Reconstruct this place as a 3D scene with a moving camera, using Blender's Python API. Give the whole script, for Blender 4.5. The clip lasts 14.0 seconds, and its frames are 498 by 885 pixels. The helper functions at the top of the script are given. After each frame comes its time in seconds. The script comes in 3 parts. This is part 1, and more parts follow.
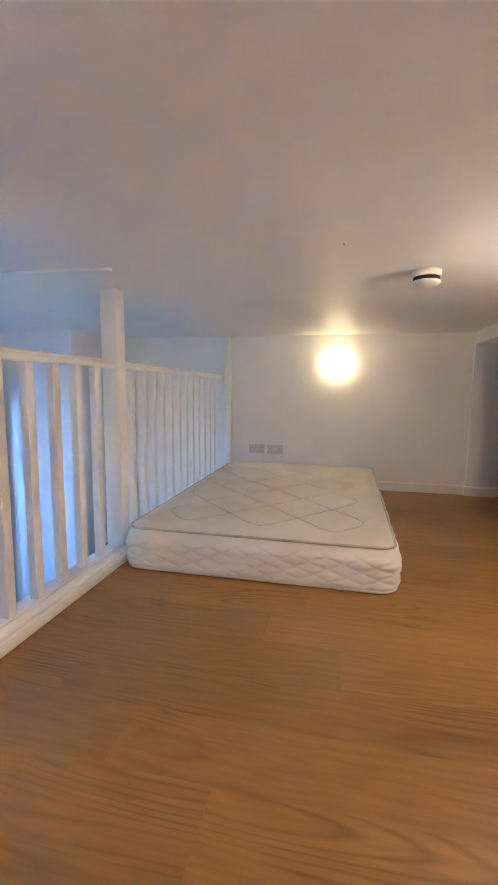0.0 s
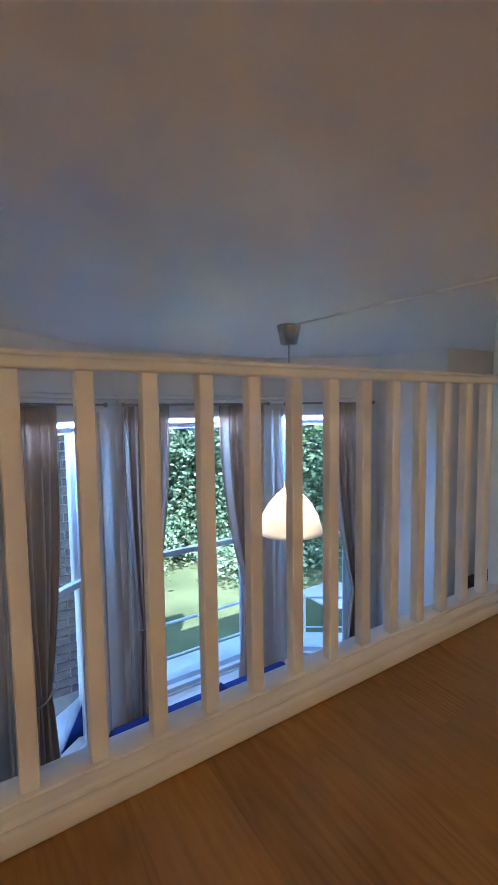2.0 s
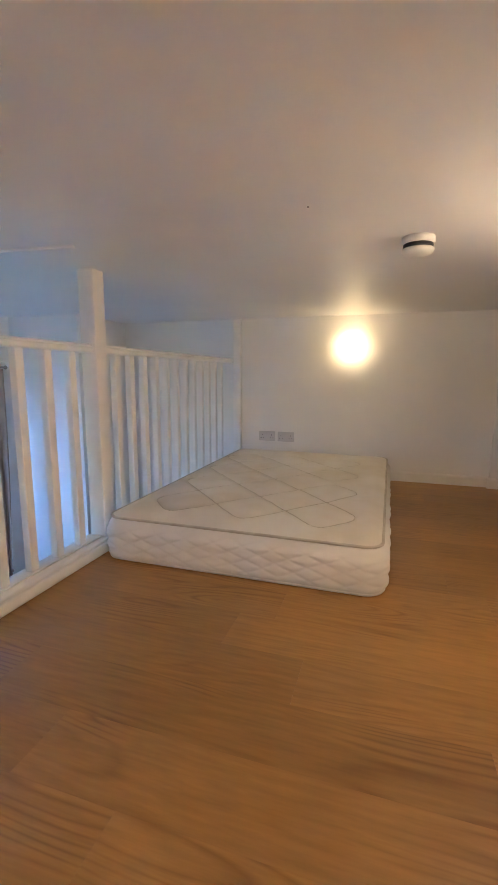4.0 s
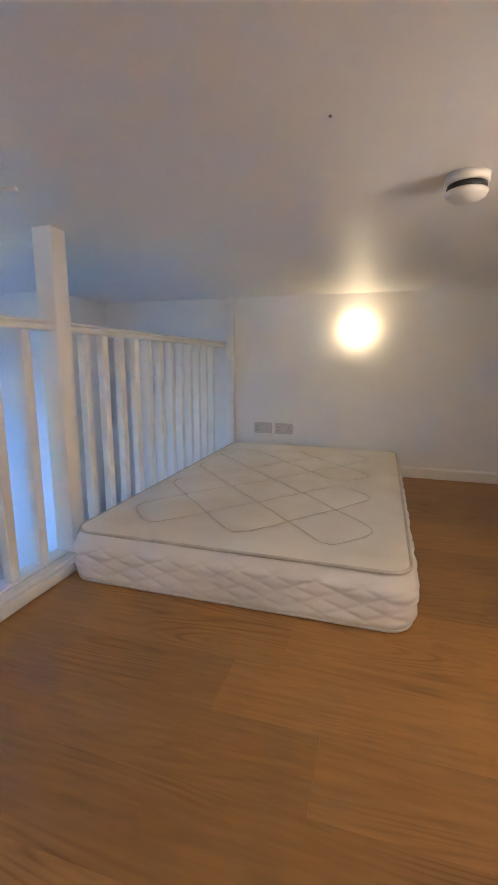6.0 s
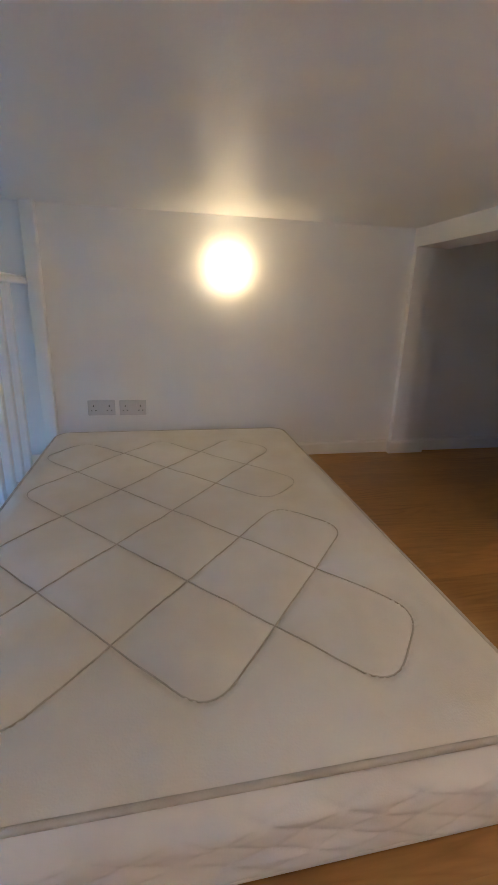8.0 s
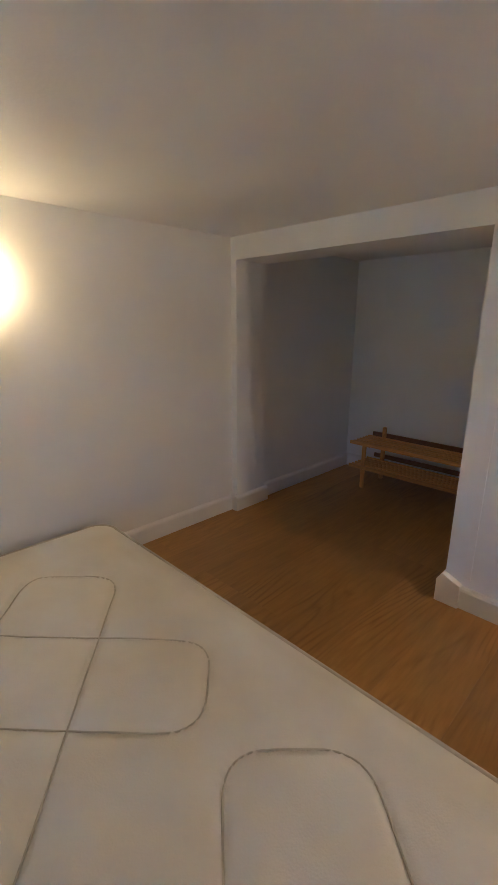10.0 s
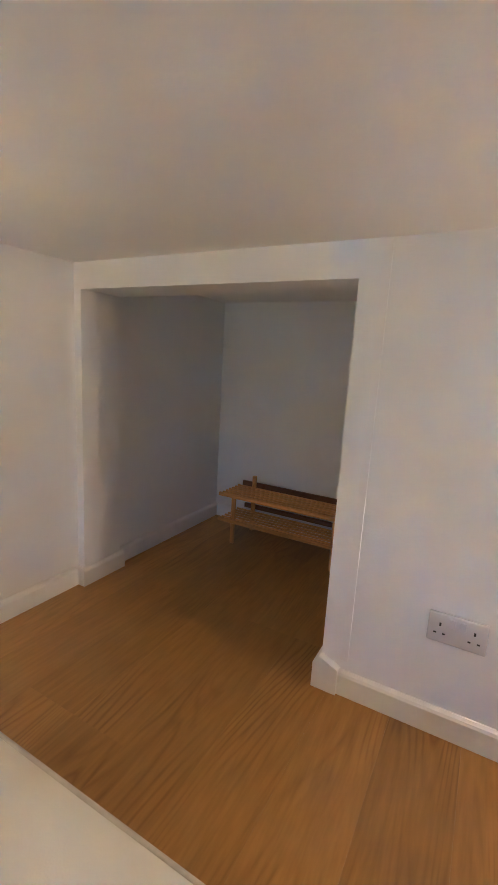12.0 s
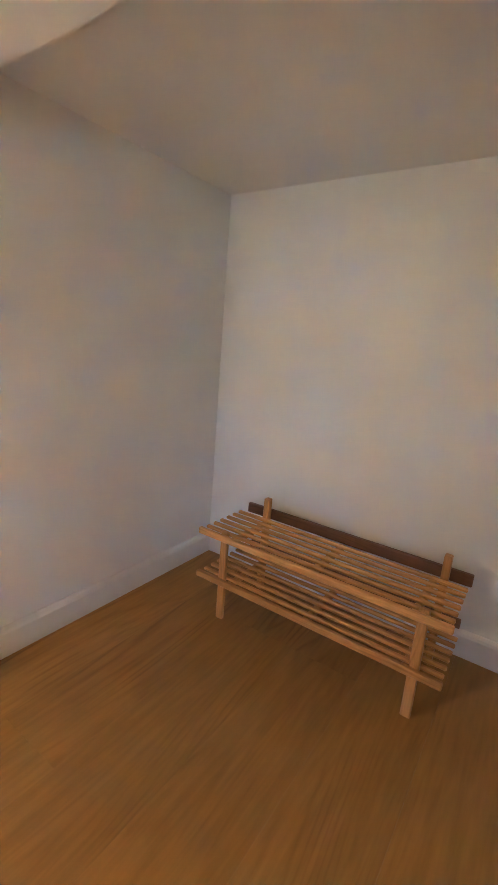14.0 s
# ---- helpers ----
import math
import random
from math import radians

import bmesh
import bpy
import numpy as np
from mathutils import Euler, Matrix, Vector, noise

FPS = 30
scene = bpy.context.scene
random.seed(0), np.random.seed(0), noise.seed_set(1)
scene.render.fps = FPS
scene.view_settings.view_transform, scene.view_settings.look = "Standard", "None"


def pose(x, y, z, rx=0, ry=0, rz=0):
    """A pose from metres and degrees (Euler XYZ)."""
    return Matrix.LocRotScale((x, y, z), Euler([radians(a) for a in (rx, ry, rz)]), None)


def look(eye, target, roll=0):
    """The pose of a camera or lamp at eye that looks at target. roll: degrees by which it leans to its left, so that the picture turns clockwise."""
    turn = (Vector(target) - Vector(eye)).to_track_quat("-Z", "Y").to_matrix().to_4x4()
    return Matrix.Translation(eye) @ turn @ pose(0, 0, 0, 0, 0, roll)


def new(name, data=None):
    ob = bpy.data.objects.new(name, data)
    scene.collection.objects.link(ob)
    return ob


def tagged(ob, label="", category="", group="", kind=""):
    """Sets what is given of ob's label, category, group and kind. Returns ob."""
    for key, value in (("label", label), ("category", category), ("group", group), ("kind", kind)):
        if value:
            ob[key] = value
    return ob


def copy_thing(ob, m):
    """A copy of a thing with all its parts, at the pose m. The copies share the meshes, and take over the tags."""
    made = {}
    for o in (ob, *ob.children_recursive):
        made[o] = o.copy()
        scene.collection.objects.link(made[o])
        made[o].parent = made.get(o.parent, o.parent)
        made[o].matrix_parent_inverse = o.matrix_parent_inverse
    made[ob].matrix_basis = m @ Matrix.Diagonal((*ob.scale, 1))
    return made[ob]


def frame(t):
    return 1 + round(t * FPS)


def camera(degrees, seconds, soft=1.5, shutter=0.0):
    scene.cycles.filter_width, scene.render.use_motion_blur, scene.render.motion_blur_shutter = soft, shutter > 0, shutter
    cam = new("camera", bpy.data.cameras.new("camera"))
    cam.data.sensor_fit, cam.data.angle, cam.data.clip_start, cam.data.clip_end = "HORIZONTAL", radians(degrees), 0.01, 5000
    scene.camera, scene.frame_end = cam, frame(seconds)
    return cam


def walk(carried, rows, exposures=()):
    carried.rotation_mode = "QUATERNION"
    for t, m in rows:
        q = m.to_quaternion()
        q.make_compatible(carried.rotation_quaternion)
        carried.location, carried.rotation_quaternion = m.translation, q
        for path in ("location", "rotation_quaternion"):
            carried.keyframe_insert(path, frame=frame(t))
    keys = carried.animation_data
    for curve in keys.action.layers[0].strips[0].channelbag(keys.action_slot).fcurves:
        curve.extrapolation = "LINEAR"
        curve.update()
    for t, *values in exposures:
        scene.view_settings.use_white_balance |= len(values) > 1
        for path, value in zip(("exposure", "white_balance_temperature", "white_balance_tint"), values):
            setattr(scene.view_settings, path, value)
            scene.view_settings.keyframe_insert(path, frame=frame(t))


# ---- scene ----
cam = camera(59.6, 14.0)
PATH = [
    (0, (1.092, -3.889, 0.865), (0.659, -1.952, 0.621), 0.5),
    (0.5, (1.017, -3.91, 0.87), (0.171, -2.113, 0.633), 1.2),
    (1, (1.006, -3.924, 0.871), (-0.249, -2.383, 0.646), -0.3),
    (1.5, (0.945, -3.925, 0.877), (-0.687, -2.784, 0.686), -0.8),
    (2, (0.959, -3.904, 0.872), (-0.718, -2.825, 0.715), -0.8),
    (2.5, (0.994, -3.888, 0.844), (-0.503, -2.571, 0.691), -1.1),
    (3, (1.181, -3.83, 0.844), (0.199, -2.101, 0.63), -1.0),
    (3.5, (1.298, -3.739, 0.844), (0.536, -1.911, 0.566), -0.4),
    (4, (1.313, -3.699, 0.861), (0.71, -1.818, 0.551), 0.2),
    (6.3, (1.133, -3.315, 0.846), (0.579, -1.433, 0.455), 0.2),
    (6.5, (1.048, -3.275, 0.855), (0.604, -1.371, 0.432), 1.6),
    (7, (0.913, -3.04, 0.866), (0.648, -1.112, 0.407), 1.3),
    (7.5, (0.741, -2.763, 0.896), (0.62, -0.836, 0.377), 0.0),
    (8, (0.627, -2.493, 0.9), (1.016, -0.628, 0.292), 1.8),
    (8.2, (0.643, -2.368, 0.916), (1.125, -0.538, 0.27), 1.8),
    (10.3, (0.614, -1.488, 0.965), (2.066, -0.205, 0.472), -0.2),
    (10.5, (0.627, -1.425, 0.968), (2.134, -0.190, 0.518), -0.6),
    (10.7, (0.634, -1.401, 0.974), (2.231, -0.269, 0.563), -0.4),
    (11, (0.672, -1.363, 0.977), (2.377, -0.393, 0.591), 0.8),
    (11.5, (0.696, -1.379, 1.009), (2.439, -0.477, 0.627), 1.2),
    (12, (0.869, -1.472, 1.004), (2.596, -0.533, 0.632), 3.3),
    (12.5, (1.153, -1.496, 0.943), (2.698, -0.298, 0.525), 8.8),
    (13, (1.248, -1.448, 0.943), (2.802, -0.274, 0.488), 7.7),
    (13.4, (1.518, -1.264, 0.883), (3.057, -0.074, 0.418), 6.9),
    (13.7, (1.765, -1.126, 0.848), (3.296, 0.078, 0.393), 5.7),
    (14, (1.869, -1.038, 0.847), (3.486, 0.05, 0.394), 4.7),
]
EXPOSURE = [(t, stops, kelvin, 14) for t, stops, kelvin in (
    (0, 3.75, 4300), (0.5, 3.5, 4250), (1.0, 3.15, 4350), (1.5, 2.65, 4550), (2.0, 2.65, 4750), (2.5, 2.65, 5000), (3.0, 3.05, 5150), (3.3, 3.25, 5000),
    (4.0, 3.5, 4500), (6.5, 3.4, 4200), (8.2, 3.25, 4200), (10.3, 3.45, 4300), (11.0, 3.85, 4300), (12.0, 4.1, 4300), (13.0, 4.2, 4250), (13.5, 4.55, 4300), (14.0, 5.45, 4450))]
walk(cam, [(t, look(eye, target, roll)) for t, eye, target, roll in PATH], EXPOSURE)

from mathutils import kdtree

# ---- light ----
world = bpy.data.worlds.new("world")
scene.world = world
world.use_nodes = True
wn = world.node_tree.nodes
sky = wn.new("ShaderNodeTexSky")
sky.sky_type, sky.sun_disc = "NISHITA", False
sky.sun_elevation, sky.sun_rotation = radians(48), radians(124)
wn["Background"].inputs["Strength"].default_value = 0.15
world.node_tree.links.new(sky.outputs["Color"], wn["Background"].inputs["Color"])
sun = new("sun", bpy.data.lights.new("sun", "SUN"))
sun.data.energy, sun.data.angle, sun.data.color = 3.5, radians(0.5), (1.0, 0.93, 0.82)
sun.matrix_world = look((6.0, -4.0, 8.0), (0, 0, 0))

WALL_LAMP = 1.4
SIDE_LAMP = 4.0
REAR_FILL = 8.0
SKY_STRIP = 3.2
PENDANT_BULB = 46.0

H = 1.335          # loft ceiling
E = 2.08           # east wall face
LOW = -2.3         # lower room floor
GROUND = -3.2


# ---- materials ----
def material(name, base, second=None, rough=0.6, scale=6.0, fine=90.0, bump=0.08, metal=0.0, coat=0.0):
    """A surface with broad mottling and fine grain."""
    m = bpy.data.materials.new(name)
    m.use_nodes = True
    nt = m.node_tree
    b = nt.nodes["Principled BSDF"]
    b.inputs["Roughness"].default_value = rough
    b.inputs["Metallic"].default_value = metal
    b.inputs["Coat Weight"].default_value = coat
    second = second or tuple(c * 0.86 for c in base)
    co = nt.nodes.new("ShaderNodeTexCoord")
    n1 = nt.nodes.new("ShaderNodeTexNoise")
    n1.inputs["Scale"].default_value, n1.inputs["Detail"].default_value = scale, 5
    ramp = nt.nodes.new("ShaderNodeValToRGB")
    ramp.color_ramp.elements[0].position, ramp.color_ramp.elements[1].position = 0.35, 0.65
    ramp.color_ramp.elements[0].color = (*second, 1)
    ramp.color_ramp.elements[1].color = (*base, 1)
    n2 = nt.nodes.new("ShaderNodeTexNoise")
    n2.inputs["Scale"].default_value, n2.inputs["Detail"].default_value = fine, 4
    bp = nt.nodes.new("ShaderNodeBump")
    bp.inputs["Strength"].default_value, bp.inputs["Distance"].default_value = bump, 0.01
    l = nt.links.new
    l(co.outputs["Object"], n1.inputs["Vector"])
    l(co.outputs["Object"], n2.inputs["Vector"])
    l(n1.outputs["Fac"], ramp.inputs["Fac"])
    l(ramp.outputs["Color"], b.inputs["Base Color"])
    l(n2.outputs["Fac"], bp.inputs["Height"])
    l(bp.outputs["Normal"], b.inputs["Normal"])
    return m


def oak(name, light, dark, along="X", size=1.0, rough=0.38, bump=0.12, coat=0.0):
    """Wood with long grain and cathedral figure, shifted for each piece."""
    m = bpy.data.materials.new(name)
    m.use_nodes = True
    nt = m.node_tree
    l = nt.links.new
    b = nt.nodes["Principled BSDF"]
    co = nt.nodes.new("ShaderNodeTexCoord")
    info = nt.nodes.new("ShaderNodeObjectInfo")
    mul = nt.nodes.new("ShaderNodeMath")
    mul.operation = "MULTIPLY"
    mul.inputs[1].default_value = 37.0
    add = nt.nodes.new("ShaderNodeVectorMath")
    add.operation = "ADD"
    comb = nt.nodes.new("ShaderNodeCombineXYZ")
    l(info.outputs["Random"], mul.inputs[0])
    for k in "XYZ":
        l(mul.outputs[0], comb.inputs[k])
    l(co.outputs["Object"], add.inputs[0])
    l(comb.outputs[0], add.inputs[1])
    st = nt.nodes.new("ShaderNodeMapping")
    st.inputs["Scale"].default_value = tuple((0.12 if k == along else 1.0) * size for k in "XYZ")
    l(add.outputs[0], st.inputs["Vector"])
    warp = nt.nodes.new("ShaderNodeTexNoise")
    warp.inputs["Scale"].default_value, warp.inputs["Detail"].default_value = 4.6, 2.5
    warp.inputs["Roughness"].default_value = 0.3
    l(st.outputs[0], warp.inputs["Vector"])
    rings = nt.nodes.new("ShaderNodeMath")
    rings.operation = "MULTIPLY"
    rings.inputs[1].default_value = 30.0
    l(warp.outputs["Fac"], rings.inputs[0])
    fr = nt.nodes.new("ShaderNodeMath")
    fr.operation = "PINGPONG"
    fr.inputs[1].default_value = 0.5
    l(rings.outputs[0], fr.inputs[0])
    ramp = nt.nodes.new("ShaderNodeValToRGB")
    e = ramp.color_ramp.elements
    e[0].position, e[0].color = 0.0, (*dark, 1)
    e[1].position, e[1].color = 0.28, (*light, 1)
    l(fr.outputs[0], ramp.inputs["Fac"])
    broad = nt.nodes.new("ShaderNodeTexNoise")
    broad.inputs["Scale"].default_value, broad.inputs["Detail"].default_value = 2.2, 3
    l(add.outputs[0], broad.inputs["Vector"])
    pores = nt.nodes.new("ShaderNodeTexNoise")
    pores.inputs["Scale"].default_value, pores.inputs["Detail"].default_value = 70.0, 5
    l(st.outputs[0], pores.inputs["Vector"])
    plain = nt.nodes.new("ShaderNodeMix")
    plain.data_type = "RGBA"
    figure = nt.nodes.new("ShaderNodeMapRange")
    figure.inputs["From Min"].default_value, figure.inputs["From Max"].default_value = 0.46, 0.64
    figure.inputs["To Min"].default_value, figure.inputs["To Max"].default_value = 0.05, 0.65
    l(broad.outputs["Fac"], figure.inputs["Value"])
    l(figure.outputs[0], plain.inputs["Factor"])
    plain.inputs[6].default_value = (*light, 1)
    l(ramp.outputs["Color"], plain.inputs[7])
    tone = nt.nodes.new("ShaderNodeHueSaturation")
    val = nt.nodes.new("ShaderNodeMapRange")
    val.inputs["From Min"].default_value, val.inputs["From Max"].default_value = 0.3, 0.7
    val.inputs["To Min"].default_value, val.inputs["To Max"].default_value = 0.86, 1.1
    streak = nt.nodes.new("ShaderNodeMapping")
    streak.inputs["Scale"].default_value = tuple((0.035 if k == along else 1.0) * size for k in "XYZ")
    l(add.outputs[0], streak.inputs["Vector"])
    lines = nt.nodes.new("ShaderNodeTexNoise")
    lines.inputs["Scale"].default_value, lines.inputs["Detail"].default_value = 34.0, 4
    l(streak.outputs[0], lines.inputs["Vector"])
    grain = nt.nodes.new("ShaderNodeMath")
    grain.operation = "ADD"
    half = nt.nodes.new("ShaderNodeMath")
    half.operation = "MULTIPLY_ADD"
    half.inputs[1].default_value, half.inputs[2].default_value = 0.5, -0.25
    l(lines.outputs["Fac"], half.inputs[0])
    l(half.outputs[0], grain.inputs[0])
    l(pores.outputs["Fac"], grain.inputs[1])
    l(grain.outputs[0], val.inputs["Value"])
    each = nt.nodes.new("ShaderNodeMapRange")
    each.inputs["To Min"].default_value, each.inputs["To Max"].default_value = 0.84, 1.12
    l(info.outputs["Random"], each.inputs["Value"])
    both = nt.nodes.new("ShaderNodeMath")
    both.operation = "MULTIPLY"
    l(val.outputs[0], both.inputs[0])
    l(each.outputs[0], both.inputs[1])
    l(both.outputs[0], tone.inputs["Value"])
    l(plain.outputs[2], tone.inputs["Color"])
    l(tone.outputs["Color"], b.inputs["Base Color"])
    bp = nt.nodes.new("ShaderNodeBump")
    bp.inputs["Strength"].default_value, bp.inputs["Distance"].default_value = bump, 0.004
    l(pores.outputs["Fac"], bp.inputs["Height"])
    l(bp.outputs["Normal"], b.inputs["Normal"])
    rr = nt.nodes.new("ShaderNodeMapRange")
    rr.inputs["To Min"].default_value, rr.inputs["To Max"].default_value = rough - 0.06, rough + 0.12
    l(broad.outputs["Fac"], rr.inputs["Value"])
    l(rr.outputs[0], b.inputs["Roughness"])
    b.inputs["Coat Weight"].default_value = coat
    return m


def glowing(name, colour, strength):
    m = bpy.data.materials.new(name)
    m.use_nodes = True
    b = m.node_tree.nodes["Principled BSDF"]
    b.inputs["Base Color"].default_value = (0.9, 0.88, 0.84, 1)
    b.inputs["Emission Color"].default_value = (*colour, 1)
    b.inputs["Emission Strength"].default_value = strength
    return m


def clear_glass(name):
    m = bpy.data.materials.new(name)
    m.use_nodes = True
    nt = m.node_tree
    nt.nodes.remove(nt.nodes["Principled BSDF"])
    tr, gl = nt.nodes.new("ShaderNodeBsdfTransparent"), nt.nodes.new("ShaderNodeBsdfGlossy")
    tr.inputs["Color"].default_value = (0.95, 0.97, 0.97, 1)
    gl.inputs["Roughness"].default_value = 0.01
    fres, mix = nt.nodes.new("ShaderNodeFresnel"), nt.nodes.new("ShaderNodeMixShader")
    fres.inputs["IOR"].default_value = 1.22
    nt.links.new(fres.outputs[0], mix.inputs[0])
    nt.links.new(tr.outputs[0], mix.inputs[1])
    nt.links.new(gl.outputs[0], mix.inputs[2])
    nt.links.new(mix.outputs[0], nt.nodes["Material Output"].inputs["Surface"])
    return m


def translucent(name, colour, through_part):
    m = bpy.data.materials.new(name)
    m.use_nodes = True
    nt = m.node_tree
    b = nt.nodes["Principled BSDF"]
    b.inputs["Base Color"].default_value = (*colour, 1)
    b.inputs["Roughness"].default_value = 0.5
    t, mix = nt.nodes.new("ShaderNodeBsdfTranslucent"), nt.nodes.new("ShaderNodeMixShader")
    t.inputs["Color"].default_value = (*colour, 1)
    n = nt.nodes.new("ShaderNodeTexNoise")
    n.inputs["Scale"].default_value = 160
    bp = nt.nodes.new("ShaderNodeBump")
    bp.inputs["Strength"].default_value, bp.inputs["Distance"].default_value = 0.1, 0.005
    nt.links.new(n.outputs["Fac"], bp.inputs["Height"])
    nt.links.new(bp.outputs["Normal"], b.inputs["Normal"])
    mix.inputs[0].default_value = through_part
    nt.links.new(b.outputs[0], mix.inputs[1])
    nt.links.new(t.outputs[0], mix.inputs[2])
    nt.links.new(mix.outputs[0], nt.nodes["Material Output"].inputs["Surface"])
    return m


M_WALL = material("wall_paint", (0.86, 0.85, 0.825), (0.83, 0.82, 0.79), 0.55, 3, 140, 0.05)
M_CEIL = material("ceiling_paint", (0.86, 0.85, 0.83), (0.835, 0.825, 0.80), 0.5, 2, 110, 0.05)
M_GLOSS = material("white_gloss_paint", (0.86, 0.845, 0.81), (0.83, 0.81, 0.77), 0.42, 9, 60, 0.05)
M_FLOOR = oak("oak_laminate", (0.365, 0.190, 0.034), (0.20, 0.088, 0.015), "X", 1.0, 0.36)
M_GAP = material("dark_joint", (0.16, 0.075, 0.03), None, 0.8)
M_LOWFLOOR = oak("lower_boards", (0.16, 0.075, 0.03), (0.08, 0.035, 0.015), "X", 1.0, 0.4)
M_RACK = oak("varnished_pine", (0.62, 0.325, 0.085), (0.40, 0.18, 0.045), "Y", 2.5, 0.34, 0.1)
M_RACKLEG = oak("varnished_pine_upright", (0.60, 0.31, 0.08), (0.42, 0.19, 0.045), "Z", 2.5, 0.34, 0.1)
M_RACKDARK = oak("dark_pine", (0.17, 0.075, 0.03), (0.09, 0.04, 0.018), "Y", 2.5, 0.36, 0.1)
M_DARKWOOD = oak("dark_wood", (0.10, 0.045, 0.02), (0.05, 0.022, 0.01), "Z", 1.0, 0.35)
M_TICK = material("mattress_damask", (0.78, 0.745, 0.66), (0.70, 0.64, 0.51), 0.8, 3.2, 260, 0.14)
M_SIDE = material("mattress_border", (0.82, 0.79, 0.73), (0.76, 0.73, 0.66), 0.75, 5, 300, 0.08)
M_PIPE = material("mattress_piping", (0.62, 0.57, 0.46), (0.5, 0.45, 0.36), 0.7, 14, 200, 0.2)
M_SEAM = material("thread_and_groove_shade", (0.60, 0.55, 0.44), (0.50, 0.45, 0.34), 0.8, 20, 200, 0.1)
M_PLATE = material("white_plastic", (0.62, 0.61, 0.60), (0.58, 0.57, 0.56), 0.35, 12, 80, 0.02)
M_BLACK = material("black_plastic", (0.02, 0.02, 0.02), None, 0.5)
M_DETECT = material("detector_plastic", (0.8, 0.79, 0.75), (0.74, 0.72, 0.66), 0.4, 20, 90, 0.02)
M_STEEL = material("brushed_steel", (0.42, 0.40, 0.37), (0.34, 0.33, 0.3), 0.32, 30, 300, 0.05, 1.0)
M_FLEX = material("grey_flex", (0.35, 0.34, 0.33), None, 0.5)
M_GLOBE = glowing("lit_opal_globe", (1.0, 0.58, 0.18), WALL_LAMP)
M_SIDEGLOBE = glowing("lit_side_globe", (1.0, 0.60, 0.25), SIDE_LAMP)
M_REARFILL = glowing("rear_fill_globe", (1.0, 0.60, 0.25), REAR_FILL)
M_BULB = glowing("lit_bulb", (1.0, 0.70, 0.38), PENDANT_BULB)
M_SHADE = translucent("opal_shade", (0.85, 0.83, 0.78), 0.45)
M_CURTAIN = translucent("linen_curtain", (0.58, 0.47, 0.37), 0.3)
M_GLASS = clear_glass("window_glass")
M_UPVC = material("window_frame_paint", (0.76, 0.77, 0.79), (0.7, 0.71, 0.73), 0.35, 8, 60, 0.03)
M_STONE = material("painted_ledge", (0.78, 0.79, 0.8), (0.62, 0.63, 0.64), 0.7, 5, 60, 0.2)
M_BRICK = material("yellow_stock_brick", (0.26, 0.20, 0.16), (0.13, 0.09, 0.075), 0.85, 9, 70, 0.5)
M_MORTAR = material("lime_mortar", (0.5, 0.47, 0.42), (0.38, 0.35, 0.31), 0.9, 20, 120, 0.4)
M_BLUE = material("blue_fabric", (0.012, 0.032, 0.19), (0.008, 0.02, 0.12), 0.85, 8, 300, 0.3)
M_BARK = material("bark", (0.12, 0.08, 0.05), (0.06, 0.04, 0.025), 0.9, 12, 40, 0.8)
M_LEAF = material("leaves", (0.12, 0.19, 0.06), (0.05, 0.10, 0.03), 0.55, 1.2, 6, 0.1)
M_LEAFPALE = material("pale_leaves", (0.24, 0.32, 0.19), (0.09, 0.15, 0.07), 0.5, 1.5, 6, 0.1)
M_GRASS = material("lawn_grass", (0.15, 0.17, 0.07), (0.08, 0.10, 0.035), 0.9, 0.7, 25, 0.6)
M_CHAIR = material("white_garden_plastic", (0.75, 0.76, 0.78), None, 0.4)


# ---- mesh helpers ----
def mesh_object(name, bm, mat, parent=None, smooth=False):
    me = bpy.data.meshes.new(name)
    bm.normal_update()
    bm.to_mesh(me)
    bm.free()
    me.materials.append(mat)
    if smooth:
        for p in me.polygons:
            p.use_smooth = True
    ob = new(name, me)
    ob.parent = parent
    return ob


def add_box(bm, x0, y0, z0, x1, y1, z1, m=None):
    vs = [bm.verts.new((x, y, z)) for x in (x0, x1) for y in (y0, y1) for z in (z0, z1)]
    for f in ((0, 1, 3, 2), (4, 6, 7, 5), (0, 4, 5, 1), (2, 3, 7, 6), (0, 2, 6, 4), (1, 5, 7, 3)):
        bm.faces.new([vs[i] for i in f])
    if m is not None:
        bmesh.ops.transform(bm, matrix=m, verts=vs)
    return vs


def bevel(bm, width, segments=2):
    bmesh.ops.bevel(bm, geom=list(bm.edges), offset=width, segments=segments, affect="EDGES", profile=0.5)


def boxes(name, mat, items, parent=None, soft=0.0, m=None, segments=2):
    bm = bmesh.new()
    for it in items:
        b2 = bmesh.new()
        add_box(b2, *it)
        if soft:
            bevel(b2, soft, segments)
        if m is not None:
            bmesh.ops.transform(b2, matrix=m, verts=b2.verts)
        tmp = bpy.data.meshes.new("tmp")
        b2.to_mesh(tmp)
        b2.free()
        bm.from_mesh(tmp)
        bpy.data.meshes.remove(tmp)
    return mesh_object(name, bm, mat, parent, soft > 0 and segments > 1)


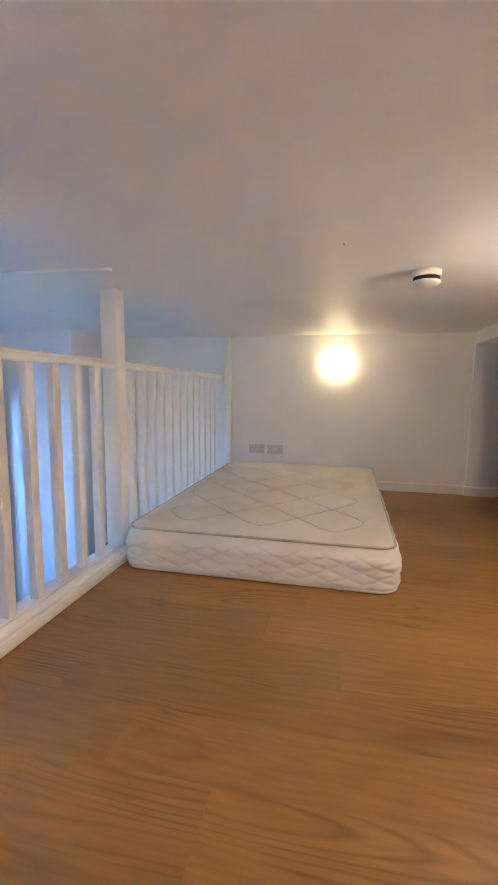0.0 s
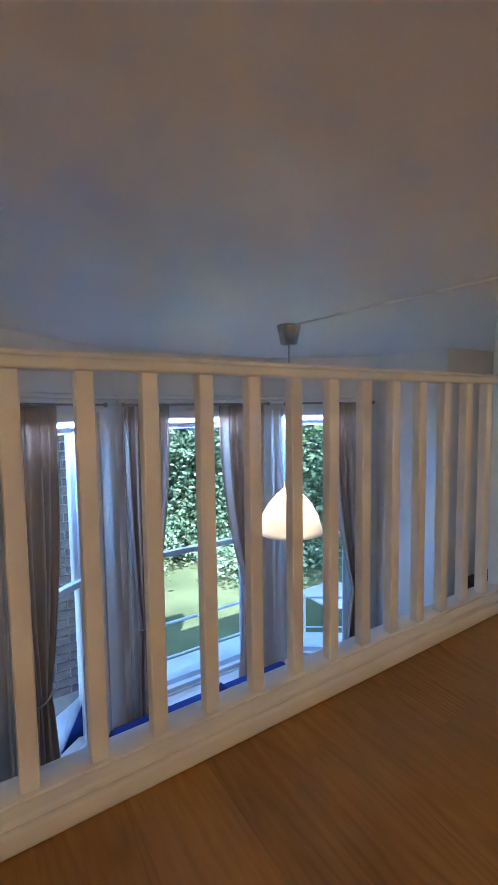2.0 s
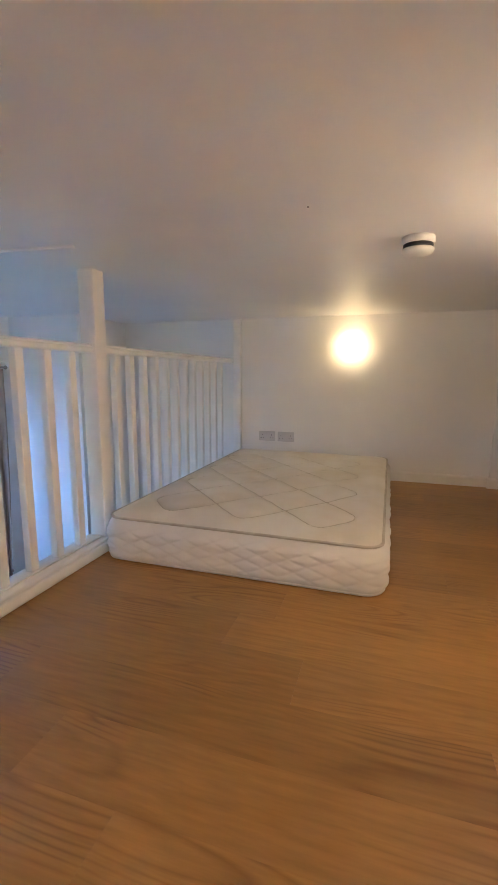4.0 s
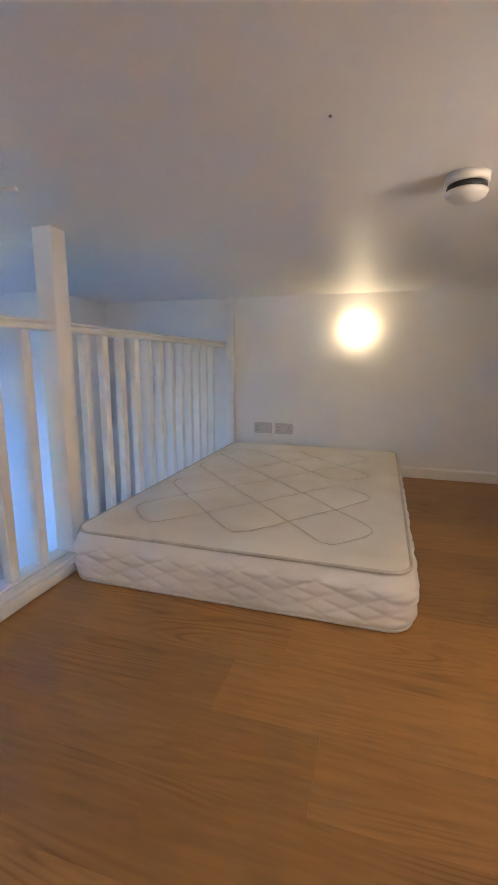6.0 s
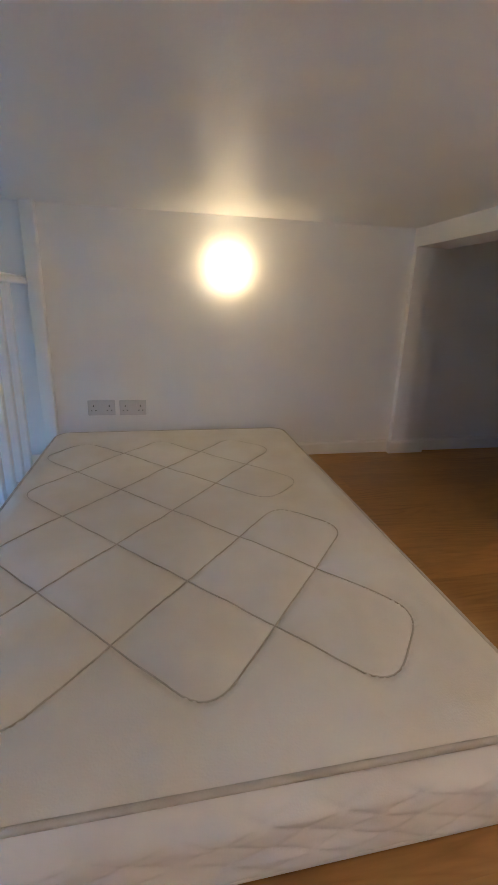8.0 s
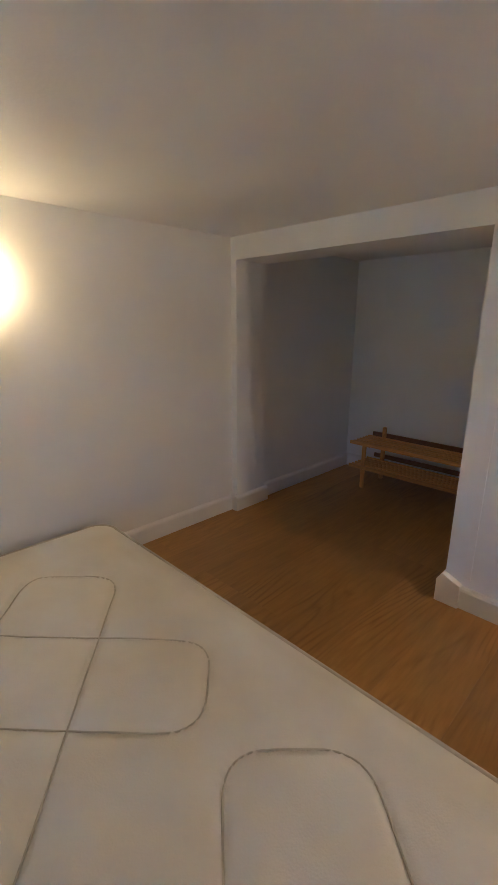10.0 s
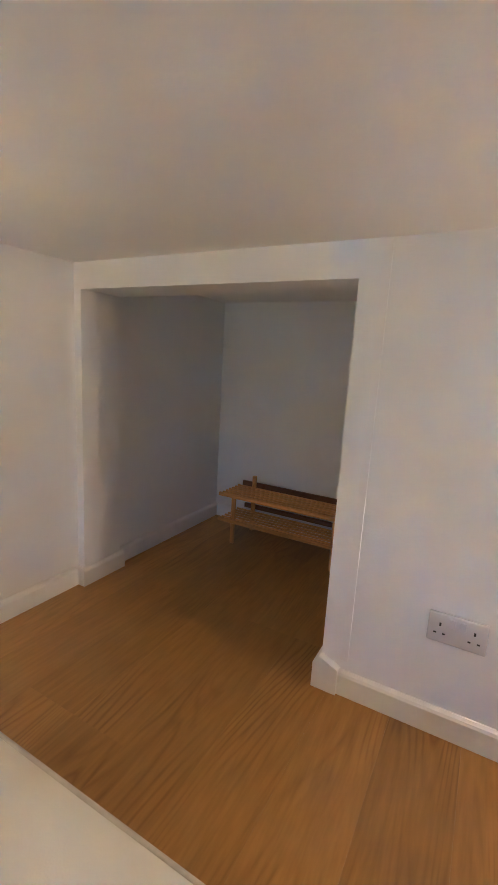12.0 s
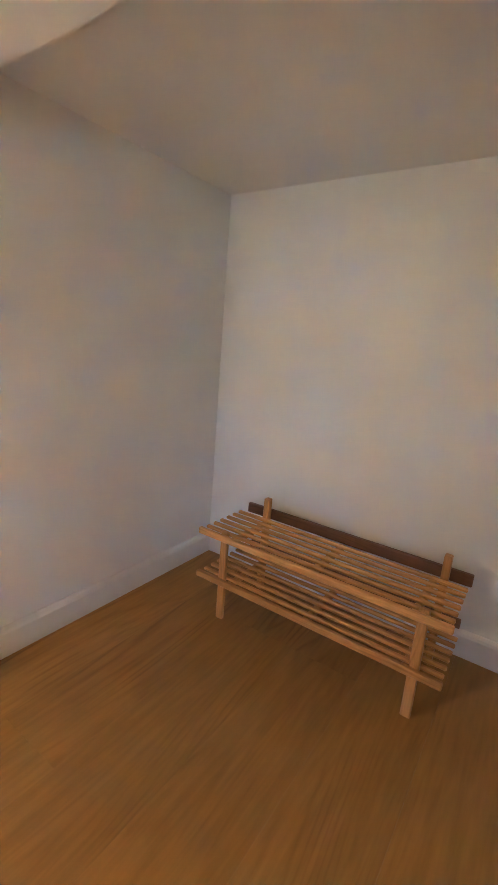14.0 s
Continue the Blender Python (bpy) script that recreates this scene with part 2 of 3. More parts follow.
def lathe(name, profile, mat, parent=None, steps=40, at=(0, 0, 0), turn=None):
    """profile: (radius, z) from one end to the other."""
    bm = bmesh.new()
    rings = []
    for r, z in profile:
        rings.append([bm.verts.new((r * math.cos(a), r * math.sin(a), z)) for a in (2 * math.pi * i / steps for i in range(steps))])
    for a, b in zip(rings, rings[1:]):
        for i in range(steps):
            j = (i + 1) % steps
            bm.faces.new((a[i], a[j], b[j], b[i]))
    if profile[0][0] > 0.0005:
        bm.faces.new(list(reversed(rings[0])))
    if profile[-1][0] > 0.0005:
        bm.faces.new(rings[-1])
    m = Matrix.Translation(at)
    if turn is not None:
        m = m @ turn
    bmesh.ops.transform(bm, matrix=m, verts=bm.verts)
    bmesh.ops.recalc_face_normals(bm, faces=bm.faces)
    return mesh_object(name, bm, mat, parent, True)


def tube(name, points, radius, mat, parent=None, closed=False, sides=8):
    cu = bpy.data.curves.new(name, "CURVE")
    cu.dimensions, cu.bevel_depth, cu.bevel_resolution = "3D", radius, max(1, sides // 4)
    sp = cu.splines.new("POLY")
    sp.points.add(len(points) - 1)
    for p, q in zip(sp.points, points):
        p.co = (*q, 1)
    sp.use_cyclic_u = closed
    cu.use_fill_caps = True
    tmp = bpy.data.objects.new(name, cu)
    me = bpy.data.meshes.new_from_object(tmp)
    bpy.data.objects.remove(tmp)
    me.materials.clear()
    me.materials.append(mat)
    for p in me.polygons:
        p.use_smooth = True
    ob = new(name, me)
    ob.parent = parent
    return ob


def empty(name, x=0, y=0, z=0, **tags):
    ob = new(name)
    ob.location = (x, y, z)
    ob.empty_display_size = 0.1
    return tagged(ob, **tags)


def profile_run(name, mat, a, b, normal, section, parent=None):
    """A moulding from a to b (x, y); section: (out, z) points, out along the normal."""
    bm = bmesh.new()
    ends = []
    for p in (a, b):
        ends.append([bm.verts.new((p[0] + normal[0] * o, p[1] + normal[1] * o, z)) for o, z in section])
    n = len(section)
    for i in range(n):
        j = (i + 1) % n
        bm.faces.new((ends[0][i], ends[0][j], ends[1][j], ends[1][i]))
    bm.faces.new(list(reversed(ends[0])))
    bm.faces.new(ends[1])
    bmesh.ops.recalc_face_normals(bm, faces=bm.faces)
    return mesh_object(name, bm, mat, parent)


# ---- structure: loft ----
OPEN_N, OPEN_S, OPEN_H = -0.037, -1.12, 1.236
SOUTH = -5.2
ALC_W, ALC_S = 3.175, -1.45
floor = boxes("floor", M_GAP, [(-0.085, SOUTH, -0.2, ALC_W + 0.1, 0.05, -0.012)])
tagged(floor, "warm oak laminate loft floor", "floor", kind="structure")
wn_ = boxes("wall_north", M_WALL, [(-1.9, 0.0, GROUND, ALC_W + 0.15, 0.18, H + 0.1)])
tagged(wn_, "white painted end wall", "wall", kind="structure")
we = boxes("wall_east", M_WALL, [(E, SOUTH, 0.0, E + 0.205, OPEN_S, H), (E, OPEN_S, OPEN_H, E + 0.205, 0, H), (E, OPEN_N, 0, E + 0.205, 0, OPEN_H)])
tagged(we, "white painted side wall with alcove opening", "wall", kind="structure")
tagged(boxes("wall_alcove_back", M_WALL, [(ALC_W, ALC_S - 0.1, 0, ALC_W + 0.12, 0, H)]), "white alcove back wall", "wall", kind="structure")
tagged(boxes("wall_alcove_south", M_WALL, [(E + 0.205, ALC_S - 0.1, 0, ALC_W, ALC_S, H)]), "white alcove side wall", "wall", kind="structure")
tagged(boxes("wall_south", M_WALL, [(-1.9, SOUTH - 0.15, GROUND, E + 0.3, SOUTH, H + 0.1)]), "white rear wall", "wall", kind="structure")
tagged(boxes("ceiling", M_CEIL, [(-2.75, SOUTH - 0.15, H, ALC_W + 0.15, 0.18, H + 0.12)]), "white plaster ceiling", "ceiling", kind="structure")

SKIRT = [(0, 0), (0.017, 0), (0.017, 0.066), (0.013, 0.074), (0.005, 0.080), (0, 0.080)]


def skirting(a, b, normal):
    tagged(profile_run("baseboard", M_GLOSS, a, b, normal, SKIRT), "white painted skirting board", "skirting", kind="structure")


skirting((0.063, 0), (E - 0.017, 0), (0, -1))
skirting((E, OPEN_N), (E, 0), (-1, 0))
skirting((E - 0.017, OPEN_N), (E + 0.222, OPEN_N), (0, -1))
skirting((E + 0.205, 0), (ALC_W, 0), (0, -1))
skirting((ALC_W, -0.017), (ALC_W, ALC_S), (-1, 0))
skirting((E, SOUTH), (E, OPEN_S - 0.06), (-1, 0))
skirting((E + 0.22, ALC_S), (ALC_W - 0.017, ALC_S), (0, 1))
# plinth block of the opening's south jamb, with a worn sloping top
plinth = bmesh.new()
pv = [plinth.verts.new(p) for p in [(x, y, z) for x in (E - 0.026, E + 0.2) for y, z in ((OPEN_S - 0.06, 0), (OPEN_S + 0.02, 0), (OPEN_S + 0.02, 0.085), (OPEN_S + 0.002, 0.112), (OPEN_S - 0.06, 0.085))]]
for i in range(5):
    j = (i + 1) % 5
    plinth.faces.new((pv[i], pv[j], pv[5 + j], pv[5 + i]))
plinth.faces.new(pv[:5][::-1])
plinth.faces.new(pv[5:])
bmesh.ops.recalc_face_normals(plinth, faces=plinth.faces)
tagged(mesh_object("trim", plinth, M_GLOSS), "white plinth block at the alcove jamb", "trim", kind="structure")
# upright cover strip beside the opening
tagged(profile_run("trim", M_GLOSS, (E, -1.203), (E, -1.181), (-1, 0), [(0, 0.112), (0.004, 0.112), (0.004, H - 0.001), (0, H - 0.001)]), "white upright cover strip on the wall", "trim", kind="structure")

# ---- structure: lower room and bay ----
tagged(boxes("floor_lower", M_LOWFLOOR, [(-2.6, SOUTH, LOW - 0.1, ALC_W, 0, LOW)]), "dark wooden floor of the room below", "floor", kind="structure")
tagged(boxes("wall_east_lower", M_WALL, [(E + 0.1, SOUTH, GROUND, E + 0.3, 0, -0.2)]), "white wall below the loft", "wall", kind="structure")
tagged(boxes("wall_chimney", M_WALL, [(-1.93, -0.68, GROUND, -1.12, 0, H)]), "white chimney breast", "wall", kind="structure")
tagged(boxes("wall_west", M_WALL, [(-1.95, SOUTH, GROUND, -1.8, -3.79, H)]), "white wall beside the bay window", "wall", kind="structure")
SILL, HEAD, MEET = -1.63, 0.80, -0.37
BAY = [(-1.80, -0.70), (-2.42, -1.55), (-2.42, -2.95), (-1.80, -3.79)]


def bay_matrix(a, b):
    """Local x runs from a to b, local y outwards."""
    d = Vector((b[0] - a[0], b[1] - a[1], 0))
    length = d.length
    d.normalize()
    out = Vector((d.y, -d.x, 0))
    if out.x > 0:
        out = -out
    return Matrix(((d.x, out.x, 0, a[0]), (d.y, out.y, 0, a[1]), (0, 0, 1, 0), (0, 0, 0, 1))), length


def bay_side(index, a, b, o0, o1):
    m, n = bay_matrix(a, b)
    w = boxes("wall_bay_%d" % index, M_WALL, [(0, 0, GROUND, n, 0.2, SILL), (0, 0, HEAD, n, 0.2, H), (0, 0, SILL, o0, 0.2, HEAD), (o1, 0, SILL, n, 0.2, HEAD)], m=m)
    tagged(w, "white bay wall with a tall window opening", "wall", kind="structure")
    # sash window: box frame, two sashes, glass
    win = empty("window_%d" % index, label="tall white sash window in the bay", category="window", kind="structure")
    f = 0.045
    boxes("frame", M_UPVC, [(o0, 0.05, SILL, o0 + f, 0.15, HEAD), (o1 - f, 0.05, SILL, o1, 0.15, HEAD), (o0 + f, 0.05, HEAD - f, o1 - f, 0.15, HEAD), (o0 + f, 0.05, SILL, o1 - f, 0.15, SILL + 0.02)], win, 0.004, m, 1)
    for part, y0, z0, z1 in (("sash", 0.105, MEET - 0.03, HEAD - f), ("sash", 0.06, SILL + 0.02, MEET + 0.03)):
        s = 0.042
        p0, p1 = o0 + f, o1 - f
        boxes(part, M_UPVC, [(p0, y0, z0, p0 + s, y0 + 0.04, z1), (p1 - s, y0, z0, p1, y0 + 0.04, z1), (p0 + s, y0, z0, p1 - s, y0 + 0.04, z0 + 0.042), (p0 + s, y0, z1 - 0.05, p1 - s, y0 + 0.04, z1)], win, 0.005, m, 1)
        g = boxes("pane", M_GLASS, [(p0 + s, y0 + 0.018, z0 + 0.042, p1 - s, y0 + 0.022, z1 - 0.05)], win, 0, m)
        g.visible_shadow = False
    boxes("sill", M_GLOSS, [(o0 - 0.06, -0.07, SILL - 0.035, o1 + 0.06, 0.05, SILL - 0.002)], win, 0.008, m)
    # architrave with fluted uprights
    arch = []
    for x0, x1 in ((o0 - 0.11, o0), (o1, o1 + 0.11)):
        arch += [(x0, -0.022, SILL, x1, -0.001, HEAD + 0.06), (x0 + 0.012, -0.034, SILL, x0 + 0.034, -0.022, HEAD + 0.06), (x1 - 0.034, -0.034, SILL, x1 - 0.012, -0.022, HEAD + 0.06)]
    arch.append((o0, -0.024, HEAD, o1, -0.001, HEAD + 0.06))
    boxes("architrave", M_GLOSS, arch, win, 0.003, m, 1)
    # lintel moulding running round the bay
    tr = boxes("trim", M_GLOSS, [(0.01, -0.05, 0.955, n - 0.01, -0.001, 0.985), (0.01, -0.03, 0.92, n - 0.01, -0.001, 0.955)], None, 0.006, m, 2)
    tagged(tr, "white moulding above the bay windows", "trim", kind="structure")
    # daylight falling in from the sky above, at the head of the opening
    la = new("sky_light", bpy.data.lights.new("sky_light", "AREA"))
    la.data.shape, la.data.size, la.data.size_y = "RECTANGLE", o1 - o0 - 0.1, 0.03
    la.data.energy, la.data.color = SKY_STRIP * (o1 - o0), (0.45, 0.66, 1.0)
    c = m @ Vector(((o0 + o1) / 2, 0.004, HEAD - 0.004))
    la.matrix_world = Matrix.Translation(c) @ m.to_3x3().to_4x4()
    return m, n


MC, NC = bay_side(1, BAY[0], BAY[1], 0.22, 0.88)
MB, NB = bay_side(2, BAY[1], BAY[2], 0.17, 1.24)
MA, NA = bay_side(3, BAY[2], BAY[3], 0.30, 0.96)


# ---- balustrade ----
rail = empty("balustrade", -0.04, -2.6, 0, label="cream painted timber balustrade with square balusters", category="balustrade")


def part_boxes(name, items, soft=0.003, mat=M_GLOSS, segments=2):
    ob = boxes(name, mat, items, None, soft, Matrix.Translation((0.04, 2.6, 0)), segments)
    ob.parent = rail
    return ob


part_boxes("kerb", [(-0.1, SOUTH, -0.22, 0.022, 0, 0.058), (0.0222, SOUTH, 0, 0.042, -0.001, 0.046)], 0.006)
part_boxes("base_rail", [(-0.068, SOUTH, 0.0585, -0.012, -1.95, 0.066), (-0.068, -1.87, 0.0585, -0.012, -0.055, 0.066)], 0.002)
part_boxes("handrail", [(-0.073, SOUTH, 0.958, -0.003, -1.95, 0.984), (-0.062, SOUTH, 0.984, -0.014, -1.95, 0.997)], 0.006)
part_boxes("handrail", [(-0.073, -1.87, 0.958, -0.003, -0.001, 0.984), (-0.062, -1.87, 0.984, -0.014, -0.001, 0.997)], 0.006)
part_boxes("post", [(-0.08, -1.95, 0.058, 0.005, -1.87, H - 0.001)], 0.004)
part_boxes("post", [(-0.0025, -0.055, 0.058, 0.062, -0.001, H - 0.001)], 0.004)
bar = part_boxes("baluster", [(-0.058, -0.02, 0.0655, -0.022, 0.02, 0.959)], 0.003, M_GLOSS, 1)
bar.location = (0, -2.080, 0)
for i in range(1, 22):
    c = bar.copy()
    scene.collection.objects.link(c)
    c.location = (0, -2.080 - 0.1463 * i, 0)
for i in range(12):
    c = bar.copy()
    scene.collection.objects.link(c)
    c.location = (0, -1.745 + 0.134 * i, 0)


# ---- mattress ----
def build_mattress():
    x0, x1, y0, y1, top = 0.073, 1.322, -2.036, -0.085, 0.204
    matt = empty("mattress", (x0 + x1) / 2, (y0 + y1) / 2, 0, label="worn cream double mattress lying on the floor", category="mattress")
    base = Matrix.Translation((-(x0 + x1) / 2, -(y0 + y1) / 2, 0))
    r = 0.075

    def outline(inset, z, n=10):
        pts = []
        rr = max(r - inset, 0.01)
        for cx, cy, a0 in ((x1 - r, y1 - r, 0), (x0 + r, y1 - r, 90), (x0 + r, y0 + r, 180), (x1 - r, y0 + r, 270)):
            for i in range(n + 1):
                a = radians(a0 + 90 * i / n)
                pts.append(Vector((cx + rr * math.cos(a), cy + rr * math.sin(a), z)))
        return pts

    # stitched lattice: lines that bounce between the borders with rounded turns
    cell = Vector((0.1795, 0.2035))
    knot = Vector((0.683, -1.511))
    lines, done = [], set()
    TURNS = ((2, 2),)     # here two loops meet and turn back
    starts = [(k, j) for k in (-3, 3) for j in range(-1, 6, 2)] + [(i, k) for k in (-2, 6) for i in (-2, 0, 2)]
    for start in starts:
        i, j = start
        di, dj = (1, 1)
        if start in done:
            continue
        path = []
        while True:
            if i in (-3, 3) or j in (-2, 6):
                if (i, j) in done and (i, j) == start and path:
                    break
                done.add((i, j))
                path.append(Vector((i, j)))
                if i == -3: di = 1
                if i == 3: di = -1
                if j == -2: dj = 1
                if j == 6: dj = -1
            elif (i, j) in TURNS:
                path.append(Vector((i, j + (0.12 if dj < 0 else -0.12))))
                dj = -dj
            i, j = i + di, j + dj
            if len(path) > 60:
                break
        pts = [Vector((knot.x + p.x * cell.x - 0.010 * (p.y + 1), knot.y + p.y * cell.y)) for p in path]
        smooth = []
        n = len(pts)
        for k in range(n):
            a, b, c = pts[k - 1], pts[k], pts[(k + 1) % n]
            cut = min(0.09, (a - b).length * 0.49, (c - b).length * 0.49)
            p, q = b + (a - b).normalized() * cut, b + (c - b).normalized() * cut
            for m in range(9):
                f = m / 8
                smooth.append(p * (1 - f) ** 2 + b * 2 * f * (1 - f) + q * f * f)
        full = []
        for a, b in zip(smooth, smooth[1:] + smooth[:1]):
            steps = max(1, int((b - a).length / 0.01))
            full += [a + (b - a) * (m / steps) for m in range(steps)]
        lines.append(full)
    tree_pts = [p for ln in lines for p in ln]
    near = kdtree.KDTree(len(tree_pts))
    for k, p in enumerate(tree_pts):
        near.insert((p.x, p.y, 0), k)
    near.balance()

    def groove(x, y):
        return near.find((x, y, 0))[2]

    def height(x, y, edge, g):
        crown = 0.012 * (1 - math.exp(-edge / 0.05))
        puff = 0.011 * (1 - math.exp(-g / 0.035)) - 0.005 * math.exp(-(g / 0.009) ** 2)
        sag = 0.007 * noise.noise((x * 2.2, y * 2.2, 1.7)) + 0.004 * noise.noise((x * 9, y * 6, 4.2)) + 0.002 * noise.noise((x * 24, y * 15, 8.1))
        return top - 0.004 + crown + (puff + sag) * min(1, edge / 0.06)

    # quilted top panel
    bm = bmesh.new()
    nx, ny = 210, 310
    grid = []
    for j in range(ny + 1):
        row = []
        for i in range(nx + 1):
            x, y = x0 + (x1 - x0) * i / nx, y0 + (y1 - y0) * j / ny
            ex, ey = min(x - x0, x1 - x), min(y - y0, y1 - y)
            if ex < r and ey < r:
                dx, dy = r - ex, r - ey
                k = math.hypot(dx, dy)
                m2 = max(dx, dy)
                if k > 0:
                    s = m2 / k
                    ex2, ey2 = r - dx * s, r - dy * s
                    x = x0 + ex2 if x - x0 < x1 - x else x1 - ex2
                    y = y0 + ey2 if y - y0 < y1 - y else y1 - ey2
                edge = r - m2
            else:
                edge = min(ex, ey)
            g = groove(x, y)
            row.append(bm.verts.new((x, y, height(x, y, edge, g))))
        grid.append(row)
    for j in range(ny):
        for i in range(nx):
            bm.faces.new((grid[j][i], grid[j][i + 1], grid[j + 1][i + 1], grid[j + 1][i]))
    bmesh.ops.transform(bm, matrix=base, verts=bm.verts)
    mesh_object("top_panel", bm, M_TICK, matt, True)
    # stitched seam lines; wide grey-brown tubes also stand in for shade in the grooves
    for ln in lines:
        tube("seam", [base @ Vector((q.x, q.y, height(q.x, q.y, 0.3, 0.0) + 0.0028)) for q in ln], 0.002, M_SEAM, matt, True, 4)
    # quilted border
    bm = bmesh.new()
    ring = outline(0.004, 0)
    dense = []
    for a, b in zip(ring, ring[1:] + ring[:1]):
        steps = max(1, int((b - a).length / 0.007))
        dense += [a + (b - a) * (i / steps) for i in range(steps)]
    n = len(dense)
    cen = Vector(((x0 + x1) / 2, (y0 + y1) / 2, 0))
    levels = 40
    rows = []
    run = [0.0]
    for a, b in zip(dense, dense[1:]):
        run.append(run[-1] + (b - a).length)
    for k in range(levels + 1):
        h = k / levels
        z = 0.006 + (top - 0.012) * h
        row = []
        for i, p in enumerate(dense):
            tang = (dense[(i + 1) % n] - dense[i - 1]).normalized()
            out = Vector((tang.y, -tang.x, 0))
            u = run[i]
            lean = 0.25 * noise.noise((u * 3.1, h * 2.0, 2.2))
            near_line = min(abs(a - round(a)) for a in (u / 0.135 + h * 3.4 + lean, u / 0.135 - h * 3.4 + lean)) / 21.0
            pillow = (0.007 + 0.005 * noise.noise((u * 5, h * 3, 6.0))) * (1 - math.exp(-near_line / 0.007))
            inside = min(1.0, h / 0.16, max(0.0, (0.86 - h) / 0.14))
            swell = 0.027 * (1 - h ** 5) + 0.008 * math.exp(-((h - 0.70) / 0.17) ** 2) - 0.014 * max(0.0, 1 - h / 0.12) ** 2 + pillow * inside
            crease = 0.004 * noise.noise((u * 8, h * 7, 1.0)) * inside
            q = p + out * (swell + crease - 0.004)
            row.append(bm.verts.new((q.x, q.y, z)))
        rows.append(row)
    for a, b in zip(rows, rows[1:]):
        for i in range(n):
            j = (i + 1) % n
            bm.faces.new((a[i], a[j], b[j], b[i]))
    bm.faces.new(list(reversed(rows[0])))
    bmesh.ops.transform(bm, matrix=base, verts=bm.verts)
    mesh_object("border", bm, M_SIDE, matt, True)
    for z, rad, mm, inset in ((top - 0.005, 0.0065, M_PIPE, 0.002), (0.008, 0.006, M_SIDE, -0.010)):
        tube("piping", [base @ p for p in outline(inset, z, 12)], rad, mm, matt, True)
    return matt


build_mattress()


# ---- fittings on the walls and ceiling ----
def double_socket(label):
    """A double switched socket in the xz plane, facing -y."""
    s = empty("double_socket", label=label, category="socket")
    boxes("faceplate", M_PLATE, [(-0.073, -0.011, -0.043, 0.073, 0, 0.043)], s, 0.004)
    for cx in (-0.013, 0.013):
        boxes("rocker", M_PLATE, [(cx - 0.008, -0.0145, 0.010, cx + 0.008, -0.011, 0.034)], s, 0.001, None, 1)
    pins = []
    for cx in (-0.042, 0.042):
        pins += [(cx - 0.0025, -0.0116, 0.006, cx + 0.0025, -0.0106, 0.016), (cx - 0.0145, -0.0116, -0.017, cx - 0.0075, -0.0106, -0.0125), (cx + 0.0075, -0.0116, -0.017, cx + 0.0145, -0.0106, -0.0125)]
    for pin in pins:
        boxes("pin_hole", M_BLACK, [pin], s)
    return s


sock = double_socket("white plastic double socket on the wall")
sock["group"] = "wall sockets"
sock.location = (0.298, -0.001, 0.321)
copy_thing(sock, pose(0.468, -0.001, 0.320))
copy_thing(sock, pose(E - 0.001, -1.482, 0.322, 0, 0, -90))


def wall_lamp(globe):
    lamp = empty("wall_lamp", label="lit opal glass globe wall light", category="wall lamp", group="wall lights")
    turn = pose(0, 0, 0, 90)
    lathe("backplate", [(0.0, 0.0), (0.075, 0.0), (0.075, 0.012), (0.068, 0.02), (0.0, 0.02)], M_PLATE, lamp, 36, (0, 0, 0), turn)
    prof = [(0.062, 0.0205)]
    for i in range(0, 15):
        a = radians(-55 + 145 * i / 14)
        prof.append((0.097 * math.cos(a) if i < 14 else 0.0, 0.062 + 0.05 * math.sin(a)))
    lathe("globe", prof, globe, lamp, 40, (0, 0, 0), turn)
    return lamp


lamp = wall_lamp(M_GLOBE)
lamp.location = (1.005, -0.001, 1.085)
side_lamp = wall_lamp(M_SIDEGLOBE)
side_lamp.matrix_basis = pose(E - 0.001, -2.35, 1.085, 0, 0, -90)
# unseen lamp added on the rear wall as warm fill for loft and alcove
wall_lamp(M_REARFILL).matrix_basis = pose(1.72, SOUTH + 0.001, 1.085, 0, 0, 180)

det = empty("smoke_detector", 1.383, -1.985, H, label="round white smoke alarm on the ceiling", category="smoke alarm")
lathe("body", [(0.0, 0.0), (0.056, 0.0), (0.056, -0.020), (0.050, -0.024)], M_DETECT, det)
lathe("vent_band", [(0.050, -0.0235), (0.051, -0.038)], M_BLACK, det)
lathe("cover", [(0.051, -0.038), (0.054, -0.041), (0.050, -0.052), (0.036, -0.061), (0.0, -0.064)], M_DETECT, det)

tagged(boxes("cable_trunking", M_GLOSS, [(0, -0.008, -0.010, 1.155, 0.008, 0)], None, 0.002, pose(0.165, -2.266, H - 0.0005, 0, 0, 184.3)), "white surface cable trunking on the ceiling", "trunking")

hook = empty("ceiling_nail", 1.065, -2.38, H, label="small grey nail head in the ceiling plaster", category="nail")
lathe("head", [(0.0, 0.0), (0.0035, 0.0), (0.003, -0.003), (0.0, -0.004)], M_FLEX, hook, 12)

pend = empty("pendant_lamp", -1.02, -2.352, H, label="opal bell pendant lamp with steel ceiling cup", category="pendant lamp")
lathe("ceiling_cup", [(0.0, 0.0), (0.066, 0.0), (0.066, -0.012), (0.046, -0.105), (0.0, -0.108)], M_STEEL, pend)
tube("cord", [(0, 0, -0.1), (0, 0, -0.88)], 0.0035, M_FLEX, pend)
lathe("lampholder", [(0.0, -0.86), (0.024, -0.87), (0.026, -0.93), (0.0, -0.94)], M_PLATE, pend, 24)
